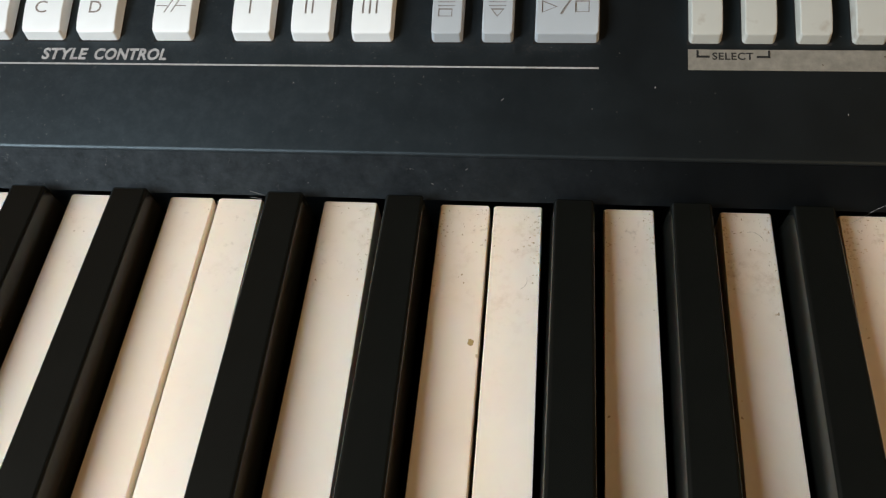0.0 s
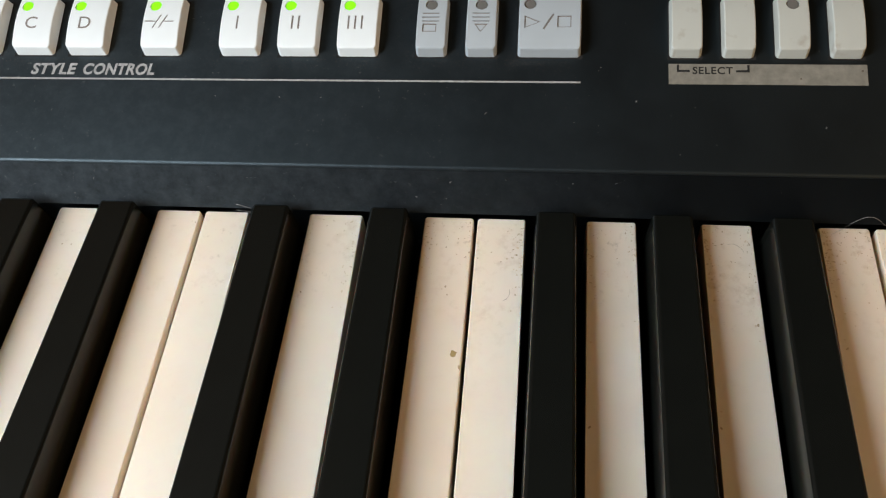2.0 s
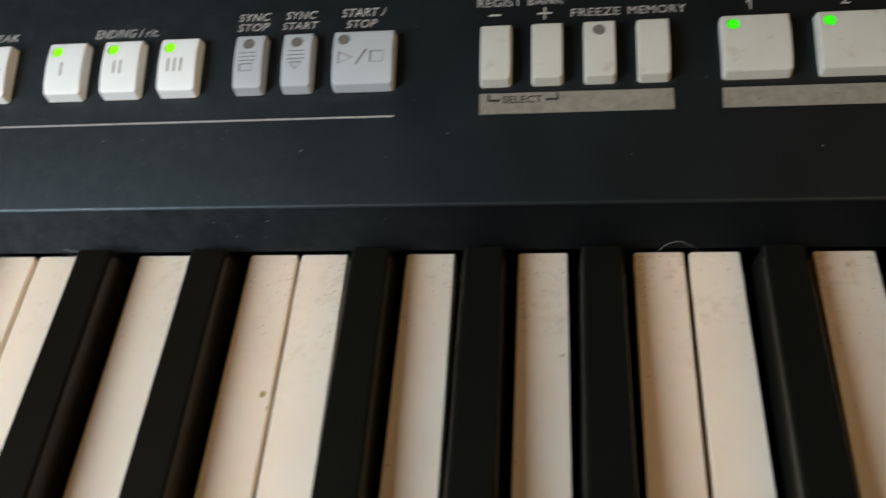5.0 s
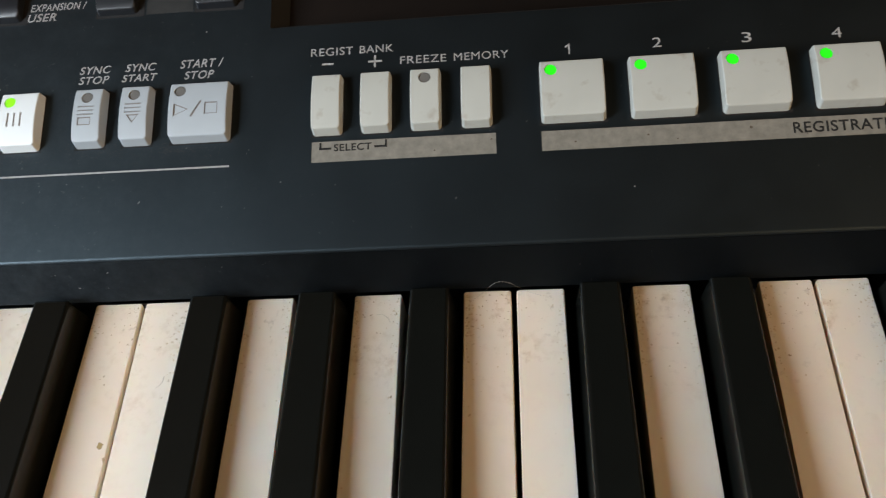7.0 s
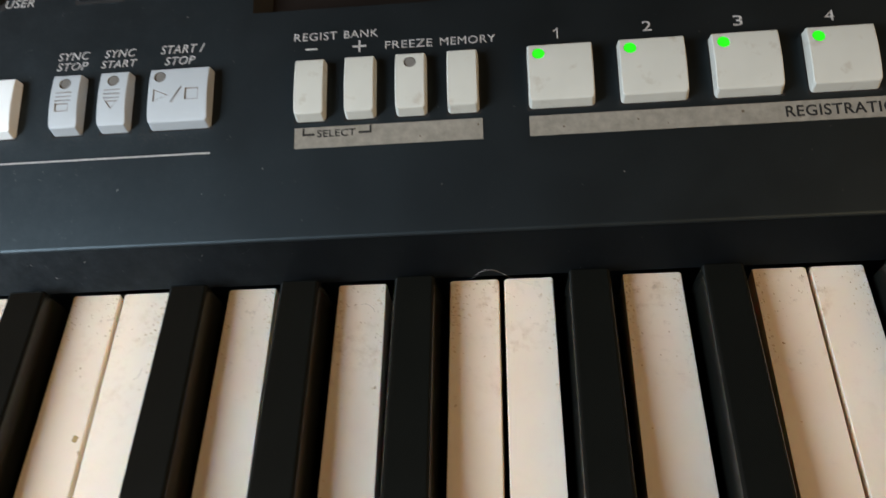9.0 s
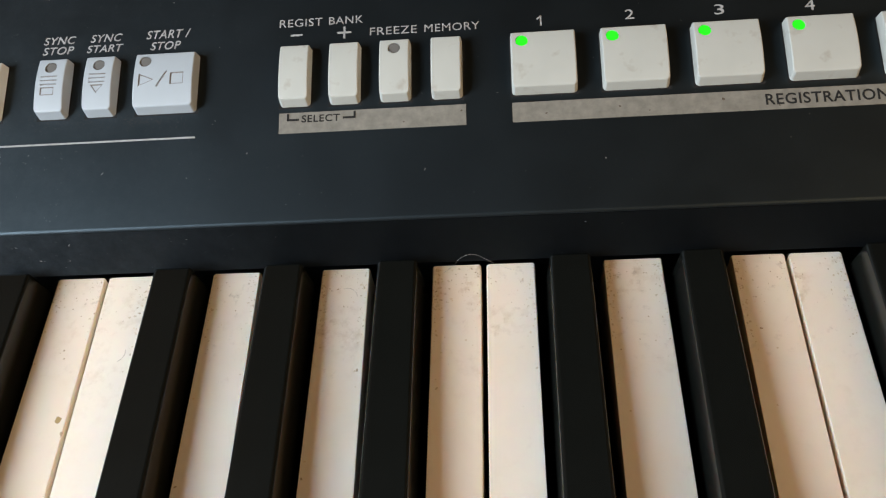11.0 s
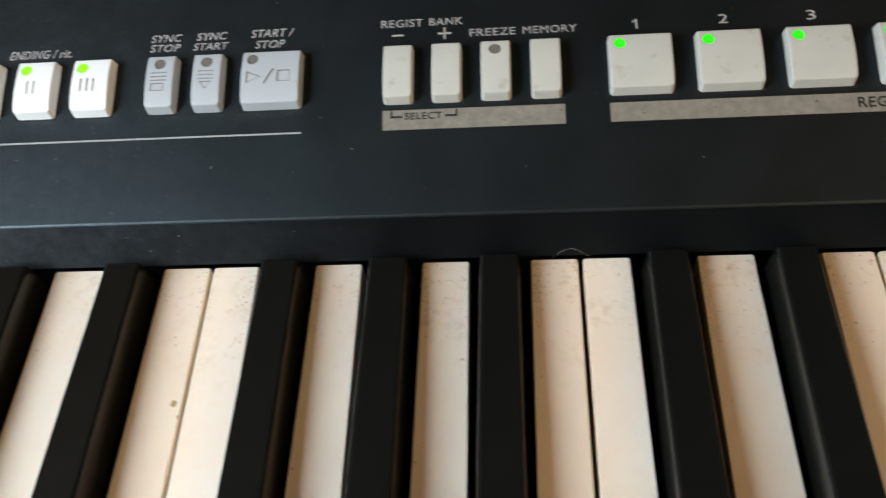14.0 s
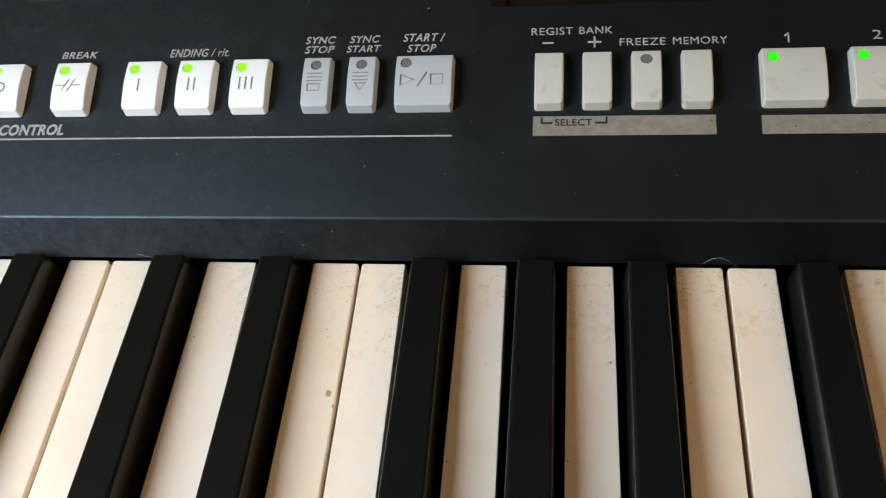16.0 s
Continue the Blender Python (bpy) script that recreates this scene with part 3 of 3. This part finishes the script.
# ---- print on the panel ----
printed("printed_label", "STYLE", (-47.2, -34.7, 1.2, 4.5), kb, M_PRINT, bold=0.00032, lean=0.16)
printed("printed_label", "CONTROL", (-32.8, -13.3, 1.2, 4.5), kb, M_PRINT, bold=0.00032, lean=0.16)
part("printed_line", box(-0.120, 0.0955, -0.00015, 0.00030, -0.0004, 0.00006), M_PRINT, kb, "thin white printed line", PANEL)
for word, rect in (("VARIATION", (-60.9, -42.8, 24.6, 26.7)), ("BREAK", (-18.0, -7.2, 24.9, 27.0)), ("ENDING / rit.", (14.6, 32.0, 24.6, 27.1)), ("SYNC", (53.6, 62.1, 27.8, 30.0)), ("STOP", (53.6, 61.9, 24.9, 27.1)),
                   ("SYNC", (66.1, 74.4, 27.8, 30.0)), ("START", (65.4, 74.9, 24.9, 27.0)), ("START /", (80.9, 92.4, 27.8, 30.2)), ("STOP", (82.2, 90.1, 24.6, 26.9)), ("REGIST", (115.5, 126.4, 28.8, 31.0)),
                   ("BANK", (128.1, 136.7, 28.9, 31.0)), ("FREEZE", (138.5, 150.2, 25.2, 27.3)), ("MEMORY", (152.1, 165.7, 25.2, 27.3)), ("2", (201.0, 203.2, 25.5, 28.1)),
                   ("3", (222.2, 224.5, 25.3, 28.0)), ("4", (243.2, 245.6, 25.0, 27.8)), ("5", (264.8, 267.0, 25.2, 27.9)), ("USER", (37.1, 45.1, 44.4, 46.8)), ("EXPANSION /", (37.6, 53.4, 47.5, 49.7))):
    leaning = rect[0] < 100
    printed("printed_label", word, rect, kb, M_PRINT, bold=0.00010 if leaning else 0.0, lean=0.22 if leaning else 0.0)
part("printed_label", stroke([(118.65, 26.45), (121.15, 26.45)], 0.5, 0.00003), M_PRINT, kb, "", PANEL)
part("printed_label", stroke([(130.55, 26.45), (133.55, 26.45)], 0.5, 0.00003), M_PRINT, kb, "", PANEL)
part("printed_label", stroke([(132.05, 25.05), (132.05, 26.15)], 0.5, 0.00003), M_PRINT, kb, "", PANEL)
part("printed_label", stroke([(132.05, 26.75), (132.05, 27.85)], 0.5, 0.00003), M_PRINT, kb, "", PANEL)
part("printed_label", stroke([(179.9, 27.1), (180.7, 27.75), (180.7, 25.3)], 0.36, 0.00003), M_PRINT, kb, "", PANEL)
sel = part("printed_bar", box(0.1164, 0.1620, -0.0002, 0.0052, -0.0004, 0.00004), M_BAR, kb, "worn silver-grey printed bar", PANEL)
printed("printed_label", "SELECT", (122.0, 131.4, 2.5, 4.4), sel, M_INK, z=0.0001, bold=0.00015)
part("printed_bracket", stroke([(118.6, 4.7), (118.6, 3.3), (121.1, 3.3)], 0.5, 0.0001), M_INK, sel, "", PANEL)
part("printed_bracket", stroke([(132.4, 3.3), (135.0, 3.3), (135.0, 4.7)], 0.5, 0.0001), M_INK, sel, "", PANEL)
reg = part("printed_bar", box(0.1730, 0.3000, -0.0002, 0.0049, -0.0004, 0.00004), M_BAR, kb, "worn silver-grey printed bar", PANEL)
printed("printed_label", "REGISTRATION", (231.5, 259.0, 1.0, 3.8), reg, M_INK, z=0.0001, bold=0.00015)

# ---- dark buttons on the upper panel ----
def dark_button(x0, x1, v0, v1, sign=None):
    w, d = (x1 - x0) / 1000, (v1 - v0) / 1000
    cap = part("selector_button", cap_mesh(w, d, 0.0021, M_DARK_BTN, "selector_button"), M_DARK_BTN, kb, "dark blue-grey plastic selector button", PANEL @ Matrix.Translation((x0 / 1000, v0 / 1000, 0)))
    # shade of the slot drawn as a black plate, wider on the right
    e = 0.6
    part("button_gap", box((x0 - e) / 1000, (x1 + e + 1.2) / 1000, (v0 - e) / 1000, (v1 + e) / 1000, -0.0006, 0.00005), M_GAP, cap, "", PANEL)
    for pts in sign or ():
        part("engraved_mark", stroke(pts, 0.5, 0.00226), M_ENGRAVE, cap, "", PANEL)


dark_button(57.0, 68.0, 44.6, 56.0, [[(61.5, 48.3), (64.0, 48.3)]])
dark_button(84.2, 95.2, 44.6, 56.0, [[(88.5, 48.3), (91.0, 48.3)], [(89.75, 47.1), (89.75, 49.5)]])
part("printed_bar", box(0.0704, 0.0832, 0.0444, 0.0530, -0.0004, 0.00004), M_DIMBAR, kb, "dull grey printed bar", PANEL)
for x0, x1 in ((-32.4, -22.6), (-2.4, 7.0), (26.6, 35.6)):
    dark_button(x0, x1, 44.4, 54.0)
for x0, x1 in ((-20.9, -6.2), (8.6, 24.0)):
    part("printed_label", box(x0 / 1000, x1 / 1000, 0.0446, 0.0466, -0.0004, 0.00005), M_DIMBAR, kb, "worn printed label that cannot be read", PANEL)


# ---- dust, grime and fibres ----
def blot(b, centre, across, along, rx, ry, turn, lift, sides=8, rng=random):
    """One irregular flat speck on the plane of the two directions."""
    up = across.cross(along).normalized()
    ring = []
    for k in range(sides):
        a = 2 * math.pi * k / sides
        q = rng.uniform(0.7, 1.15)
        u, v = rx * q * math.cos(a), ry * q * math.sin(a)
        u, v = u * math.cos(turn) - v * math.sin(turn), u * math.sin(turn) + v * math.cos(turn)
        ring.append(b.verts.new(centre + across * u + along * v + up * lift * 0.3))
    mid = b.verts.new(centre + up * lift)
    for k in range(sides):
        b.faces.new((ring[k], ring[(k + 1) % sides], mid))


EX, EY = Vector((1, 0, 0)), Vector((0, 1, 0))
PV = Vector((0, math.cos(SLOPE), math.sin(SLOPE)))


FACE = Vector((0, 0.00503, 0.01088)).normalized()


def face_point(x, z):
    """A point on the drop in front of the keys, from millimetres along and up."""
    return Vector((x, (z - 802.8) * 0.4623 - 0.13, z)) / 1000


def panel_dust():
    b = bmesh.new()
    rng = random.Random(5)
    big = ((72.9, -8.4, 0.45, 0.16, 0.8), (152.0, -11.1, 0.35, 0.12, 1.2), (100.4, 4.1, 0.2, 0.16, 0), (194.1, -10.2, 0.2, 0.2, 0), (108.8, -4.8, 0.22, 0.2, 0),
           (20.8, -4.6, 0.24, 0.2, 0), (31.4, -4.6, 0.18, 0.16, 0), (4.0, -4.5, 0.16, 0.14, 0), (53.3, -2.6, 0.2, 0.12, 0.5), (87.3, 38.0, 0.25, 0.2, 0))
    for x, v, rx, ry, turn in big:
        blot(b, PANEL @ Vector((x / 1000, v / 1000, 0)), EX, PV, rx / 1000, ry / 1000, turn, 0.00008, rng=rng)
    for _ in range(330):
        x, v = rng.uniform(-80, 260), rng.uniform(-22, 43)
        r = 0.03 + 0.09 * rng.random() ** 4
        blot(b, PANEL @ Vector((x / 1000, v / 1000, 0)), EX, PV, r / 1000 * rng.uniform(1, 2), r / 1000, rng.uniform(0, 3.1), 0.00005, 6, rng)
    for _ in range(160):
        x, z = rng.uniform(-70, 200), rng.uniform(803.2, 811.5)
        if rng.random() > math.exp(-(x + 70) / 130):
            continue
        r = 0.03 + 0.10 * rng.random() ** 3
        blot(b, face_point(x, z), EX, FACE, r / 1000 * rng.uniform(1, 4), r / 1000, rng.uniform(-0.5, 0.9), 0.00004, 6, rng)
    ob = part("dust_specks", b, M_DUST, None)
    tagged(ob, "fine pale dust specks lying on the black panel", "dust", kind="stuff")
    b = bmesh.new()
    for _ in range(2600):
        k = rng.choice((-66.6, -51.9, -37.0, -17, 4, 19.3, 34.7, 54.7, 67.1, 80.0, 80.0))
        if rng.random() < 0.45:
            x, v = k + rng.uniform(-3, 13), V0 - abs(rng.gauss(0, 1.6)) - 0.7
        else:
            x, v = k - 0.6 - abs(rng.gauss(0, 1.8)), V0 + rng.uniform(-1, DEPTH + 4)
        r = rng.uniform(0.03, 0.10)
        blot(b, PANEL @ Vector((x / 1000, v / 1000, 0)), EX, PV, r / 1000 * rng.uniform(1, 2), r / 1000, rng.uniform(0, 3.1), 0.00005, 5, rng)
    ob = part("dust_film", b, M_FINE, None)
    tagged(ob, "dull grey dust gathered round the buttons", "dust", kind="stuff")


panel_dust()


def key_grime():
    b = bmesh.new()
    rng = random.Random(9)
    spots = ((65.1, -19.5, 0.35), (65.7, -21.7, 0.3), (70.0, -9.6, 0.3), (30.4, -22.5, 0.35), (226.1, -18.9, 0.45), (226.4, -10.8, 0.25), (135.9, -26.7, 0.45), (195.0, -23.2, 0.25),
             (125.9, -51.7, 0.35), (98.8, -53.0, 0.4), (64.3, -20.2, 0.2), (81.5, -9.9, 0.35), (80.6, -8.4, 0.25))
    for x, y, r in spots:
        blot(b, Vector((x / 1000, y / 1000, KZ)), EX, EY, r / 1000, r * 0.7 / 1000, rng.uniform(0, 3), 0.00003, rng=rng)
    for octave in (-1, 0, 1):
        for n in range(7):
            l, r = NARROW[n]
            heavy = 1.3 if (octave, n) in ((0, 2), (0, 5), (0, 6), (1, 2), (1, 1)) else (0.12 if octave < 0 or (octave, n) == (0, 0) else 0.6)
            for _ in range(int(34 * heavy)):
                y = -0.4 - abs(rng.gauss(0, 7)) * rng.uniform(0.4, 1.6)
                side = rng.random()
                x = rng.uniform(l + 0.4, r - 0.4) if side < 0.45 else (r - 0.3 - abs(rng.gauss(0, 1.1)) if side < 0.8 else l + 0.3 + abs(rng.gauss(0, 0.8)))
                if y < -70 or not l + 0.2 < x < r - 0.2:
                    continue
                q = 0.05 + 0.14 * rng.random() ** 3
                blot(b, Vector((octave * OCT + x / 1000, y / 1000, KZ)), EX, EY, q / 1000 * rng.uniform(1, 2.6), q / 1000, rng.uniform(0, 3.1), 0.00002, 6, rng)
    bars = bmesh.new()
    for x, v, r in ((222.0, 3.1, 0.42), (198.2, 2.6, 0.3), (205.0, 1.2, 0.22), (181.0, 1.8, 0.3), (234.5, 0.8, 0.25), (160.9, 3.6, 0.35), (147.0, 1.4, 0.25)):
        blot(bars, PANEL @ Vector((x / 1000, v / 1000, 0.00005)), EX, PV, r / 1000, r * 0.8 / 1000, rng.uniform(0, 3), 0.00003, rng=rng)
    tagged(part("bar_spots", bars, M_BARSPOT, None), "dark brown spots on the silver-grey printed bars", "grime", kind="stuff")
    soiled = bmesh.new()
    for octave, n, side, count in ((0, 5, 0, 60), (0, 5, 1, 30), (0, 6, 0, 80), (0, 6, 2, 26), (1, 0, 1, 46), (1, 1, 0, 60), (1, 1, 1, 30), (1, 2, 0, 60), (0, 4, 0, 26), (0, 4, 1, 30), (0, 3, 1, 40), (0, 2, 0, 24), (0, 1, 1, 36), (1, 3, 1, 40)):
        l, r = NARROW[n]
        for _ in range(count):
            y = -0.5 - abs(rng.gauss(0, 12))
            off = 0.45 + abs(rng.gauss(0, 1.5))
            x = l + off if side == 0 else (r - off if side == 1 else rng.uniform(l + 0.6, r - 0.6))
            if y < -60 or not l + 0.4 < x < r - 0.4:
                continue
            q = 0.06 + 0.22 * rng.random() ** 2
            blot(soiled, Vector((octave * OCT + x / 1000, y / 1000, KZ)), EX, EY, q / 1000 * rng.uniform(1, 1.8), q / 1000, rng.uniform(0, 3.1), 0.00001, 7, rng)
    tagged(part("key_stains", soiled, M_SOIL, None), "faint yellow-brown stains along the edges of ivory keys", "grime", kind="stuff")
    tagged(part("grime_specks", b, M_GRIME, None), "brown grime specks on the backs of the ivory keys", "grime", kind="stuff")
    b = bmesh.new()
    blot(b, Vector((0.0685, -0.0371, KZ)), EX, EY, 0.0008, 0.0009, 0.4, 0.00005, 10, rng)
    tagged(part("stain", b, M_CHIP, None), "small olive-brown stain on an ivory key", "stain")
    b = bmesh.new()
    blot(b, Vector((0.0700, -0.0404, KZ - 0.0001)), EX, EY, 0.0005, 0.0013, 0.1, 0.00014, 10, rng)
    tagged(part("stain", b, M_GRIME, None), "dark brown stain at the edge of an ivory key", "stain")


key_grime()


def fibre(name, label, pts, r=0.00004, mat=None):
    """A thin bent hair through the given points, in millimetres."""
    pts = [Vector(p) / 1000 for p in pts]
    fine = []
    for i in range(len(pts) - 1):
        p0, p1, p2, p3 = pts[max(i - 1, 0)], pts[i], pts[i + 1], pts[min(i + 2, len(pts) - 1)]
        for k in range(6):
            t = k / 6
            fine.append(0.5 * (2 * p1 + (p2 - p0) * t + (2 * p0 - 5 * p1 + 4 * p2 - p3) * t * t + (3 * p1 - p0 - 3 * p2 + p3) * t ** 3))
    fine.append(pts[-1])
    b = bmesh.new()
    rings = []
    for i, p in enumerate(fine):
        d = (fine[min(i + 1, len(fine) - 1)] - fine[max(i - 1, 0)]).normalized()
        u = d.cross(Vector((0.3, -0.5, 0.8))).normalized()
        w = d.cross(u)
        rings.append([b.verts.new(p + (u * math.cos(a) + w * math.sin(a)) * r) for a in (0, 1.257, 2.513, 3.77, 5.027)])
    for a, c in zip(rings, rings[1:]):
        for k in range(5):
            b.faces.new((a[k], a[(k + 1) % 5], c[(k + 1) % 5], c[k]))
    b.faces.new(rings[0])
    b.faces.new(rings[-1][::-1])
    return tagged(part(name, b, mat or M_HAIR, None), label, "hair")


fibre("hair", "long pale hair arching over the key backs", [(155.4, -1.2, 800.1), (157.2, -0.9, 801.8), (159.4, -0.8, 805.0), (161.6, -0.8, 806.6), (163.8, -0.8, 806.0), (166.4, -0.8, 803.4), (168.6, -0.8, 801.4), (171.5, -1.2, 800.1)], 0.000026)
fibre("hair", "short curled hair lying on an ivory key", [(80.3, -19.8, 800.08), (80.3, -21.1, 800.1), (79.8, -22.2, 800.1), (78.9, -22.9, 800.08)], 0.000045, M_LINT)
fibre("hair", "short curled hair lying on an ivory key", [(131.2, -5.0, 800.08), (132.6, -4.9, 800.1), (134.0, -5.9, 800.1), (134.7, -7.2, 800.08)], 0.000045, M_LINT)
for pts in ([(10.0, -0.6, 802.7), (11.8, -0.6, 802.3), (13.4, -0.4, 801.6)], [(10.4, -0.2, 804.6), (12.2, -0.2, 803.8), (13.9, -0.3, 803.1)], [(-62.5, -0.6, 805.2), (-60.2, -0.4, 806.0), (-57.4, -0.3, 805.6)]):
    fibre("hair", "stiff pale fibre caught behind the keys", pts, 0.000035)


def face_scratches():
    """Fine pale strands and rub marks on the drop behind the keys."""
    b = bmesh.new()
    rng = random.Random(21)
    for _ in range(24):
        x, z = rng.choice((rng.gauss(16, 5), rng.gauss(-48, 10), rng.uniform(-70, 110))), rng.uniform(803.5, 812.0)
        turn, length = rng.uniform(-0.6, 1.5), rng.uniform(0.3, 1.3)
        for k in range(3):
            turn += rng.uniform(-0.4, 0.4)
            blot(b, face_point(x, z), EX, FACE, length / 2000, 0.000016, turn, 0.00002, 6, rng)
            x, z = x + length * 0.8 * math.cos(turn), min(812.8, z + length * 0.7 * math.sin(turn))
    tagged(part("scratches", b, M_DUST, None), "fine pale strands and rub marks behind the keys", "dust", kind="stuff")


face_scratches()
